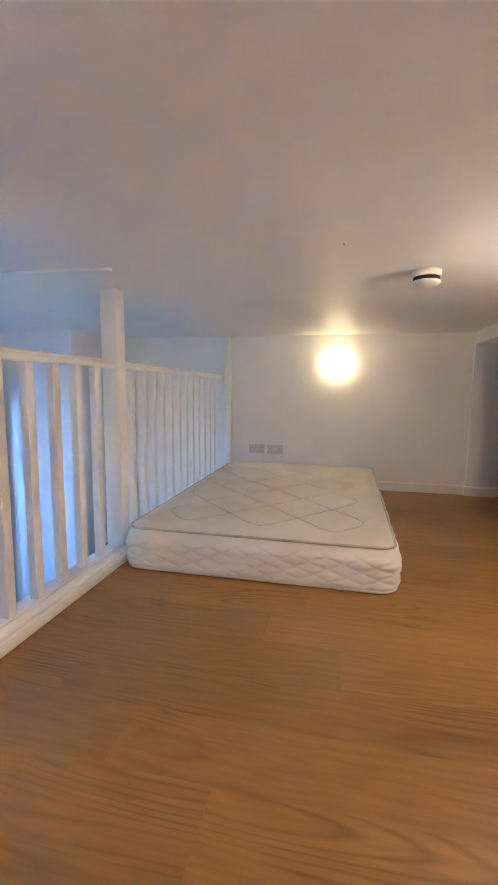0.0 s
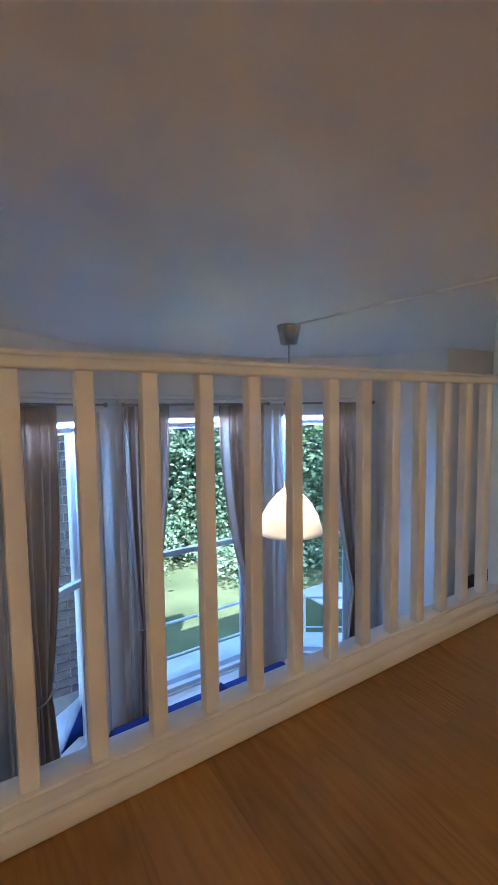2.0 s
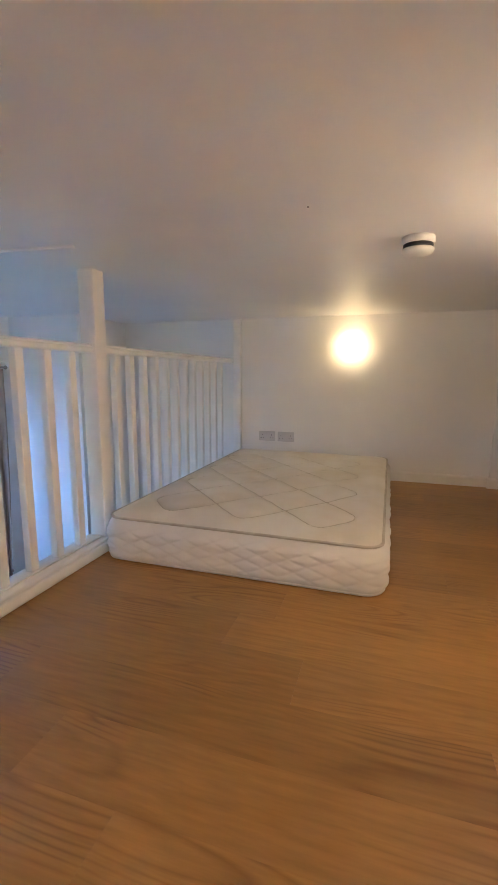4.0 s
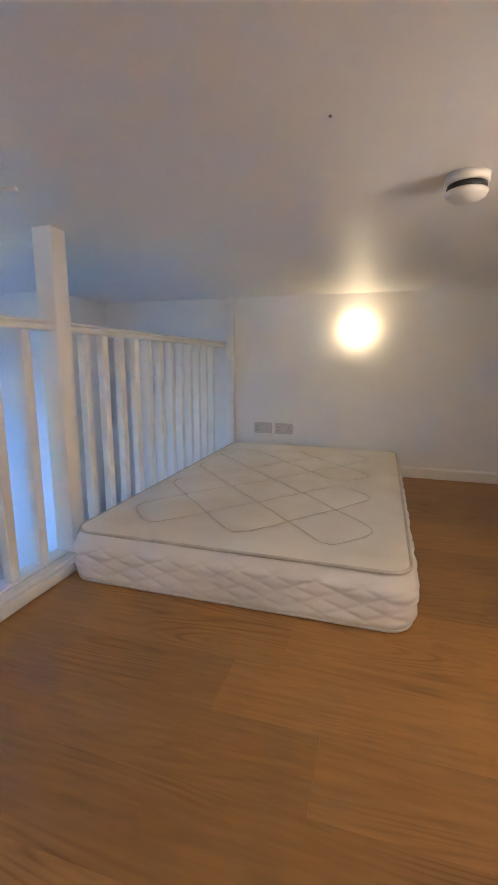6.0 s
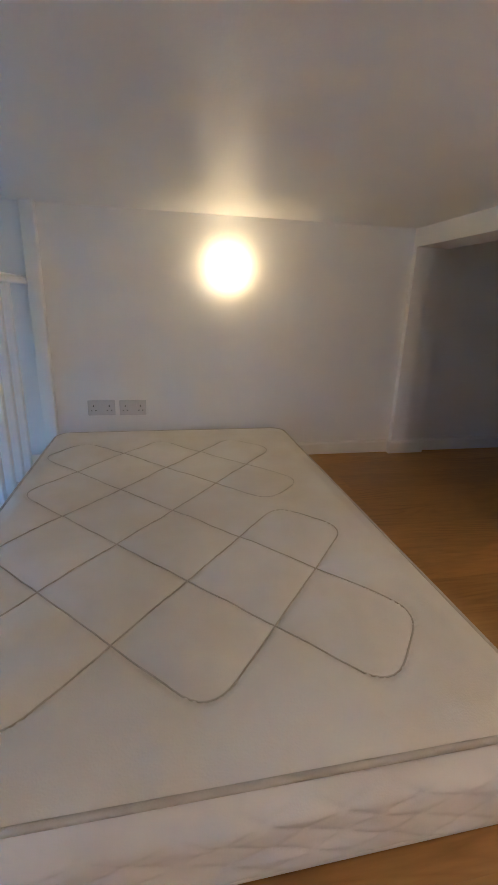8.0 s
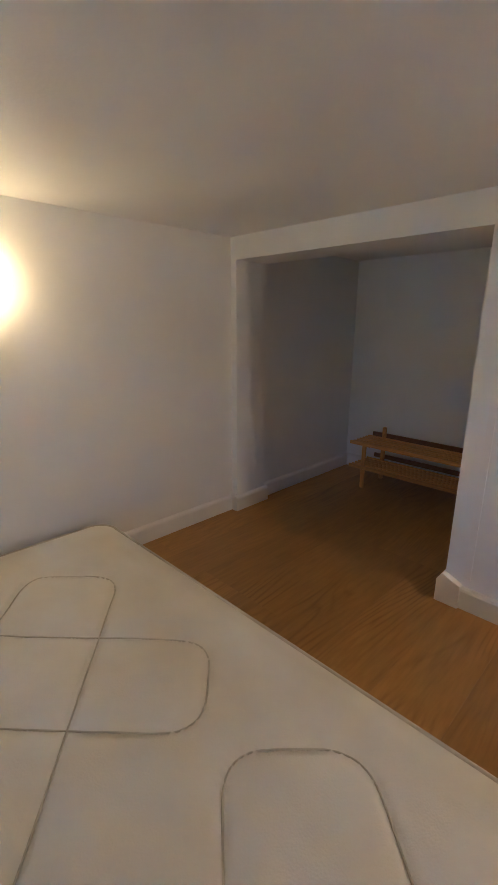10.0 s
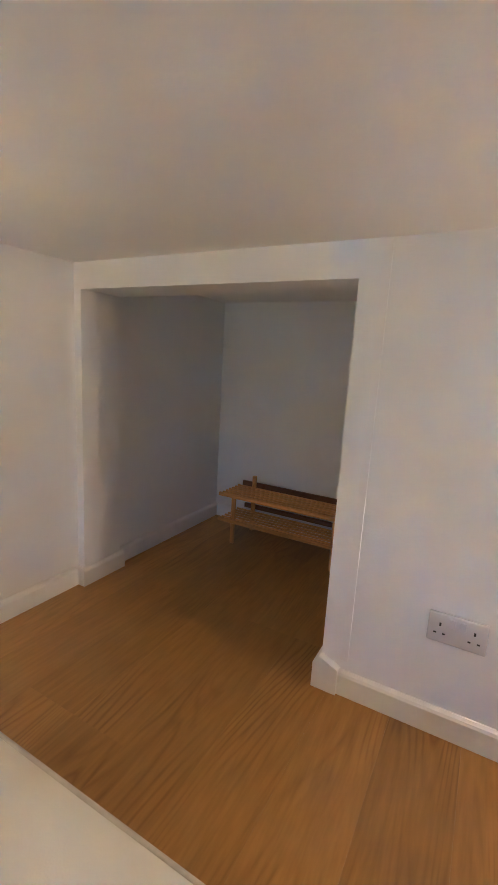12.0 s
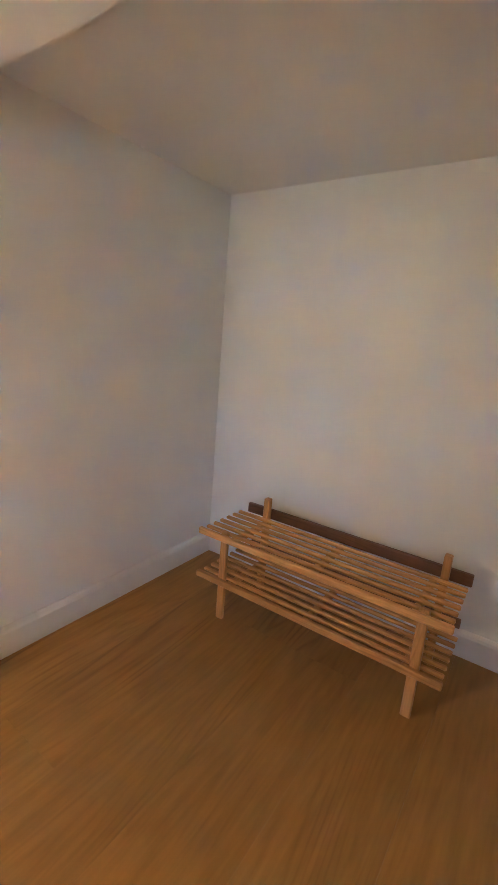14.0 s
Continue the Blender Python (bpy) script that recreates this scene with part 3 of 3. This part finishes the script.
lathe("shade", [(0.028, -0.885), (0.034, -0.93), (0.075, -0.965), (0.125, -1.02), (0.165, -1.09), (0.185, -1.165), (0.19, -1.185), (0.184, -1.187), (0.179, -1.165), (0.159, -1.092), (0.119, -1.024), (0.071, -0.971), (0.03, -0.936)], M_SHADE, pend, 48)
lathe("bulb", [(0.0, -0.94), (0.014, -0.95), (0.03, -0.99), (0.028, -1.02), (0.0, -1.045)], M_BULB, pend, 24)


# ---- shoe rack in the alcove ----
def shoe_rack():
    rack = empty("shoe_rack", 2.955, -0.61, 0, label="two-tier varnished pine slatted shoe rack", category="shoe rack")
    o = Matrix.Translation((-2.955, 0.61, 0))

    def put(name, items, mat=M_RACK, soft=0.0025):
        for it in items:
            ob = boxes(name, mat, [it], None, soft, o, 1)
            ob.parent = rack

    put("leg", [(2.832, y - 0.012, 0, 2.846, y + 0.012, 0.292) for y in (-0.328, -0.902)], M_RACKLEG)
    put("leg", [(3.058, y - 0.010, 0, 3.082, y + 0.010, 0.335) for y in (-0.328, -0.902)], M_RACKLEG)
    for z, name in ((0.270, "slat"), (0.126, "slat")):
        put(name, [(2.818, -0.968, z - 0.006, 2.8315, -0.240, z + 0.014)])
        put(name, [(2.851 + 0.0335 * k, -0.965, z + 0.001, 2.864 + 0.0335 * k, -0.243, z + 0.011) for k in range(6)])
        put("bearer", [(2.847, y - 0.009, z - 0.018, 3.057, y + 0.009, z + 0.0005) for y in (-0.350, -0.612, -0.880)])
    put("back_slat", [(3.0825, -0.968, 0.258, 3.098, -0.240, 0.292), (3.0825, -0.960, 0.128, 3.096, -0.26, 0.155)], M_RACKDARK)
    return rack


shoe_rack()


# ---- lower room things ----
def curtain(m, u0, u1, tie_u, z_top=0.90, z_tie=-0.85, z_bot=-2.0, flip=1):
    """A pleated curtain in a bay wall's frame, gathered by a tie towards tie_u."""
    thing = empty("curtain", label="grey-beige linen curtain gathered by a tie-back", category="curtain", group="bay curtains")
    bm = bmesh.new()
    nu, nz = 96, 40
    rows = []
    for k in range(nz + 1):
        z = z_top + (z_bot - z_top) * k / nz
        if z > z_tie:
            s = (z_top - z) / (z_top - z_tie)
            width = 1 - 0.72 * s ** 2.2
        else:
            s = (z_tie - z) / (z_tie - z_bot)
            width = 0.28 + 0.40 * s ** 0.7
        row = []
        for i in range(nu + 1):
            f = i / nu
            u = u0 + (u1 - u0) * f
            u = tie_u + (u - tie_u) * width
            depth = -0.085 - 0.026 * math.sin(f * 30 + 0.9 * math.sin(f * 9)) - 0.01 * math.sin(f * 17 + z)
            p = m @ Vector((u, depth, z))
            row.append(bm.verts.new(p))
        rows.append(row)
    for a, b in zip(rows, rows[1:]):
        for i in range(nu):
            bm.faces.new((a[i], a[i + 1], b[i + 1], b[i]))
    cl = mesh_object("cloth", bm, M_CURTAIN, thing, True)
    so = cl.modifiers.new("thick", "SOLIDIFY")
    so.thickness = 0.003
    wt = abs(u1 - u0) * 0.30
    c = tie_u + (u0 + u1 - 2 * tie_u) * 0.14
    pts = []
    for i in range(24):
        a = 2 * math.pi * i / 24
        pts.append(m @ Vector((c + wt * 0.55 * math.cos(a), -0.087 + 0.045 * math.sin(a), z_tie + 0.03 * math.cos(a) * flip)))
    tube("tie", pts, 0.007, M_CURTAIN, thing, True)
    return thing


def curtain_pole(m, u0, u1):
    p = empty("curtain_pole", label="dark metal curtain pole above the window", category="curtain pole")
    tube("pole", [m @ Vector((u0, -0.09, 0.91)), m @ Vector((u1, -0.09, 0.91))], 0.009, M_STEEL, p)
    for u in (u0 + 0.03, u1 - 0.03):
        tube("bracket", [m @ Vector((u, -0.09, 0.91)), m @ Vector((u, -0.002, 0.91))], 0.006, M_STEEL, p)
    for u in (u0, u1):
        lathe("finial", [(0, -0.018), (0.012, -0.012), (0.016, 0), (0.012, 0.012), (0, 0.018)], M_STEEL, p, 16, m @ Vector((u, -0.09, 0.91)))


curtain_pole(MC, 0.06, 0.86)
curtain_pole(MB, 0.02, 1.36)
curtain_pole(MA, 0.22, 1.02)
curtain(MC, 0.08, 0.44, 0.16)
curtain(MB, 0.08, 0.52, 0.16)
curtain(MB, 1.36, 0.98, 1.26, flip=-1)
curtain(MA, 1.02, 0.66, 0.92, flip=-1)


def sofa():
    s = empty("sofa", -1.95, -2.3, LOW, label="deep blue fabric sofa below the bay window", category="sofa")
    boxes("base", M_BLUE, [(-0.33, -0.85, 0.06, 0.45, 0.85, 0.3)], s, 0.03)
    boxes("seat", M_BLUE, [(-0.12, -0.72, 0.301, 0.46, -0.005, 0.45)], s, 0.05, None, 3)
    boxes("seat", M_BLUE, [(-0.12, 0.005, 0.301, 0.46, 0.72, 0.45)], s, 0.05, None, 3)
    boxes("backrest", M_BLUE, [(-0.36, -0.85, 0.301, -0.13, 0.85, 0.74)], s, 0.06, None, 3)
    boxes("armrest", M_BLUE, [(-0.12, -0.9, 0.2, 0.45, -0.73, 0.6)], s, 0.05, None, 3)
    boxes("armrest", M_BLUE, [(-0.12, 0.73, 0.2, 0.45, 0.9, 0.6)], s, 0.05, None, 3)


sofa()


def cushion(x, y, z, turn):
    c = empty("cushion", x, y, z, label="blue scatter cushion on the sofa back", category="cushion", group="sofa cushions")
    bm = bmesh.new()
    n = 14
    top, bot = {}, {}
    for i in range(n + 1):
        for j in range(n + 1):
            u, v = 2 * i / n - 1, 2 * j / n - 1
            t = 0.07 * ((1 - u ** 4) * (1 - v ** 4)) ** 0.6
            k = 1 - 0.08 * (1 - u * u) * v * v - 0.08 * (1 - v * v) * u * u
            top[i, j] = bm.verts.new((u * 0.21 * k, t + 0.001, v * 0.21 * k))
            bot[i, j] = bm.verts.new((u * 0.21 * k, -t - 0.001, v * 0.21 * k))
    for g in (top, bot):
        for i in range(n):
            for j in range(n):
                bm.faces.new((g[i, j], g[i + 1, j], g[i + 1, j + 1], g[i, j + 1]))
    bmesh.ops.remove_doubles(bm, verts=bm.verts, dist=0.0025)
    bmesh.ops.recalc_face_normals(bm, faces=bm.faces)
    mesh_object("cover", bm, M_BLUE, c, True)
    c.rotation_euler = [radians(a) for a in turn]


cushion(-2.02, -2.28, LOW + 0.66, (0, 42, 90))
cushion(-2.0, -1.85, LOW + 0.64, (0, 20, 84))

cab = empty("cabinet", -0.66, -0.22, LOW, label="tall dark brown wooden cabinet in the recess below", category="cabinet")
boxes("body", M_DARKWOOD, [(-0.44, -0.2, 0.06, 0.44, 0.2, 1.66)], cab, 0.006)
boxes("top", M_DARKWOOD, [(-0.455, -0.23, 1.661, 0.455, 0.21, 1.69)], cab, 0.006)
boxes("plinth", M_DARKWOOD, [(-0.42, -0.18, 0, 0.42, 0.18, 0.059)], cab, 0.003)
for sx in (-1, 1):
    boxes("door", M_DARKWOOD, [(min(sx * 0.005, sx * 0.43), -0.222, 0.08, max(sx * 0.005, sx * 0.43), -0.201, 1.64)], cab, 0.004)
    boxes("handle", M_STEEL, [(sx * 0.04 - 0.006, -0.245, 0.85, sx * 0.04 + 0.006, -0.2225, 0.98)], cab, 0.003)


# ---- outside ----
gm = bmesh.new()
bmesh.ops.create_grid(gm, x_segments=60, y_segments=60, size=300)
for v in gm.verts:
    v.co.z = GROUND + 0.05 * noise.noise((v.co.x * 0.2, v.co.y * 0.2, 0))
tagged(mesh_object("ground", gm, M_GRASS), "green garden lawn", "ground", kind="structure")

def bay_offset(d):
    """The bay's outline moved outwards by d."""
    pts = []
    sides = [bay_matrix(a, b)[0] for a, b in zip(BAY, BAY[1:])]
    outs = [Vector((m[0][1], m[1][1])) for m in sides]
    for k, p in enumerate(BAY):
        o0, o1 = outs[max(k - 1, 0)], outs[min(k, 2)]
        mid = (o0 + o1).normalized()
        q = Vector(p) + mid * d / mid.dot(o0)
        pts.append((q.x, q.y))
    return pts


lb = bmesh.new()
inner, outer = bay_offset(0.201), bay_offset(0.52)
sect = [[lb.verts.new((*p, z)) for p, z in ((a, -1.74), (b, -1.74), (b, -1.595), (a, -1.58))] for a, b in zip(inner, outer)]
for a, b in zip(sect, sect[1:]):
    for k in range(4):
        lb.faces.new((a[k], a[(k + 1) % 4], b[(k + 1) % 4], b[k]))
lb.faces.new(sect[0])
lb.faces.new(sect[-1][::-1])
bmesh.ops.recalc_face_normals(lb, faces=lb.faces)
tagged(mesh_object("ledge", lb, M_STONE), "white painted stone ledge outside the bay", "ledge", kind="structure")

guard = empty("ledge_railing", -2.89, -2.25, -1.594, label="low white ironwork railing on the ledge", category="railing")
tube("top_rail", [(0.62, 1.80, 0.40), (0.0, 0.92, 0.40), (0.0, -0.86, 0.40)], 0.016, M_STONE, guard)
tube("bottom_rail", [(0.62, 1.80, 0.06), (0.0, 0.92, 0.06), (0.0, -0.86, 0.06)], 0.010, M_STONE, guard)
for y in (-0.82, -0.32, 0.30, 0.82):
    lathe("upright", [(0.0, 0.0), (0.05, 0.0), (0.05, 0.03), (0.03, 0.06), (0.035, 0.16), (0.028, 0.24), (0.06, 0.35), (0.07, 0.39), (0.03, 0.41), (0.0, 0.43)], M_STONE, guard, 14, (0, y, 0))


def garden_table():
    t = empty("garden_table", -4.5, 1.35, GROUND, label="white plastic garden table on the lawn", category="table")
    boxes("top", M_CHAIR, [(-0.45, -0.45, 0.76, 0.45, 0.45, 0.80)], t, 0.015)
    for sx, sy in ((-1, -1), (-1, 1), (1, -1), (1, 1)):
        boxes("leg", M_CHAIR, [(sx * 0.38 - 0.03, sy * 0.38 - 0.03, 0, sx * 0.38 + 0.03, sy * 0.38 + 0.03, 0.76)], t, 0.01)


def tree(x, y, tall, spread, seed, leafmat, low=0.03, leaves=22000):
    """Trunk, forking limbs and a crown of small leaves gathered on the limbs' ends."""
    rnd = random.Random(seed)
    height = tall * 0.66 if tall > 3 else tall
    t = empty("tree", x, y, GROUND, label="leafy green garden tree with dense foliage", category="tree", group="garden trees")
    bm = bmesh.new()
    tips = []

    def limb(a, b, r0, r1, sides=7):
        d = (b - a).normalized()
        s = d.orthogonal().normalized()
        q = d.cross(s)
        rows = []
        for p, r in ((a, r0), (b, r1)):
            rows.append([bm.verts.new(p + (s * math.cos(2 * math.pi * i / sides) + q * math.sin(2 * math.pi * i / sides)) * r) for i in range(sides)])
        for i in range(sides):
            j = (i + 1) % sides
            bm.faces.new((rows[0][i], rows[0][j], rows[1][j], rows[1][i]))

    def grow(a, d, length, r, depth):
        b = a + d * length
        limb(a, b, r, r * 0.7)
        if depth == 0:
            tips.append(b)
            return
        for _ in range(3):
            nd = (d + Vector((rnd.uniform(-1, 1), rnd.uniform(-1, 1), rnd.uniform(-0.35, 0.6))) * 0.9).normalized()
            grow(b, nd, length * rnd.uniform(0.6, 0.85), r * 0.6, depth - 1)
        tips.append(b)

    grow(Vector((0, 0, 0)), Vector((rnd.uniform(-0.1, 0.1), rnd.uniform(-0.1, 0.1), 1)).normalized(), height * 0.28, height * 0.028, 3)
    mesh_object("trunk", bm, M_BARK, t)
    clumps = tips + [Vector((rnd.gauss(0, spread * 0.5), rnd.gauss(0, spread * 0.5), height * rnd.uniform(low, 0.95))) for _ in range(70)]
    verts, faces = [], []
    for k in range(leaves):
        c = clumps[rnd.randrange(len(clumps))]
        p = c + Vector((rnd.gauss(0, 0.34), rnd.gauss(0, 0.34), rnd.gauss(0, 0.26)))
        if p.z < 0.05:
            continue
        s = rnd.uniform(0.035, 0.085)
        a = Vector((rnd.uniform(-1, 1), rnd.uniform(-1, 1), rnd.uniform(-0.5, 0.5))).normalized()
        b = a.orthogonal().normalized()
        b = (Matrix.Rotation(rnd.uniform(0, 6.28), 3, a) @ b) * s * 0.55
        n = len(verts)
        verts += [p - a * s, p + b, p + a * s, p - b]
        faces.append((n, n + 1, n + 2, n + 3))
    me = bpy.data.meshes.new("foliage")
    me.from_pydata(verts, [], faces)
    me.materials.append(leafmat)
    fo = new("foliage", me)
    fo.parent = t
    tagged(fo, kind="stuff")


garden_table()
tree(-10.6, -2.6, 8.0, 1.9, 1, M_LEAFPALE, 0.03, 30000)
tree(-10.4, -0.6, 7.5, 1.8, 2, M_LEAFPALE, 0.03, 30000)
tree(-10.0, 1.4, 8.0, 1.9, 3, M_LEAFPALE, 0.03, 30000)
tree(-7.6, 3.2, 7.5, 1.7, 4, M_LEAFPALE, 0.03, 30000)
tree(-9.2, 4.6, 8.5, 2.0, 5, M_LEAFPALE, 0.03, 30000)
tree(-13.0, -4.2, 8.0, 2.4, 6, M_LEAF)
tree(-13.5, -1.2, 8.5, 2.4, 7, M_LEAF)
tree(-13.0, 2.4, 8.5, 2.4, 8, M_LEAF)
tree(-4.9, -3.75, 2.6, 0.7, 9, M_LEAF, 0.1, 7000)
tree(-11.5, 6.5, 9.0, 2.4, 10, M_LEAF)
tree(-17.0, 0.5, 10.0, 3.2, 11, M_LEAF)
tree(-16.5, 5.0, 10.0, 3.2, 12, M_LEAF)
# crown kept out of view above the window heads, added to shade the lawn
tree(-3.9, 2.4, 9.0, 1.5, 14, M_LEAF, 0.72, 16000)
tree(-17.0, -4.5, 10.0, 3.2, 13, M_LEAF)

# ---- pieces: bricks of the pier outside, planks of the loft floor ----
pier = boxes("brick_pier", M_MORTAR, [(-3.06, -3.75, GROUND, -2.894, -3.08, 1.9)])
tagged(pier, "weathered brown brick pier beside the bay", "wall", kind="structure")
bb = bmesh.new()
add_box(bb, -0.1075, -0.012, -0.0325, 0.1075, 0.012, 0.0325)
bevel(bb, 0.004, 1)
brick_mesh = bpy.data.meshes.new("brick")
bb.to_mesh(brick_mesh)
bb.free()
brick_mesh.materials.append(M_BRICK)
rnd = random.Random(4)
for row in range(46):
    z = -1.52 + 0.075 * row
    for k in range(3):
        y = -3.62 + 0.225 * k + (0.1125 if row % 2 else 0)
        if y + 0.1 < -3.06:
            b = new("brick", brick_mesh)
            b.parent = pier
            b.matrix_basis = pose(-2.892 + rnd.uniform(-0.003, 0.002), y, z, 0, rnd.uniform(-0.6, 0.6), 90)
    for x in (-2.99,):
        b = new("brick", brick_mesh)
        b.parent = pier
        b.matrix_basis = pose(x + (0.03 if row % 2 else -0.02), -3.078 + rnd.uniform(-0.003, 0.002), z, 0, 0, 0)

PW, PL = 0.192, 1.285
pb = bmesh.new()
add_box(pb, 0.0001, 0.0001, -0.012, PL - 0.0001, PW - 0.0001, 0)
plank_mesh = bpy.data.meshes.new("plank")
pb.to_mesh(plank_mesh)
pb.free()
plank_mesh.materials.append(M_FLOOR)
cut = {}


def plank(x0, x1, y0, y1):
    """A whole or cut board."""
    key = (round(x1 - x0, 3), round(y1 - y0, 3))
    if key not in cut:
        q = bmesh.new()
        add_box(q, 0.0001, 0.0001, -0.012, x1 - x0 - 0.0001, y1 - y0 - 0.0001, 0)
        me = bpy.data.meshes.new("plank")
        q.to_mesh(me)
        q.free()
        me.materials.append(M_FLOOR)
        cut[key] = me
    p = new("plank", plank_mesh if abs(x1 - x0 - PL) < 1e-4 and abs(y1 - y0 - PW) < 1e-4 else cut[key])
    p.parent = floor
    p.location = (x0, y0, 0)


rnd = random.Random(11)
y = 0.0
while y > SOUTH:
    y0 = max(y - PW, SOUTH)
    end = ALC_W if y > ALC_S else E + 0.05
    x = 0.02 - rnd.choice((0.2, 0.47, 0.74, 1.01, 0.34, 0.88))
    while x < end:
        a, b = max(x, 0.02), min(x + PL, end)
        if b - a > 0.03:
            plank(a, b, y0, y)
        x += PL
    y -= PW
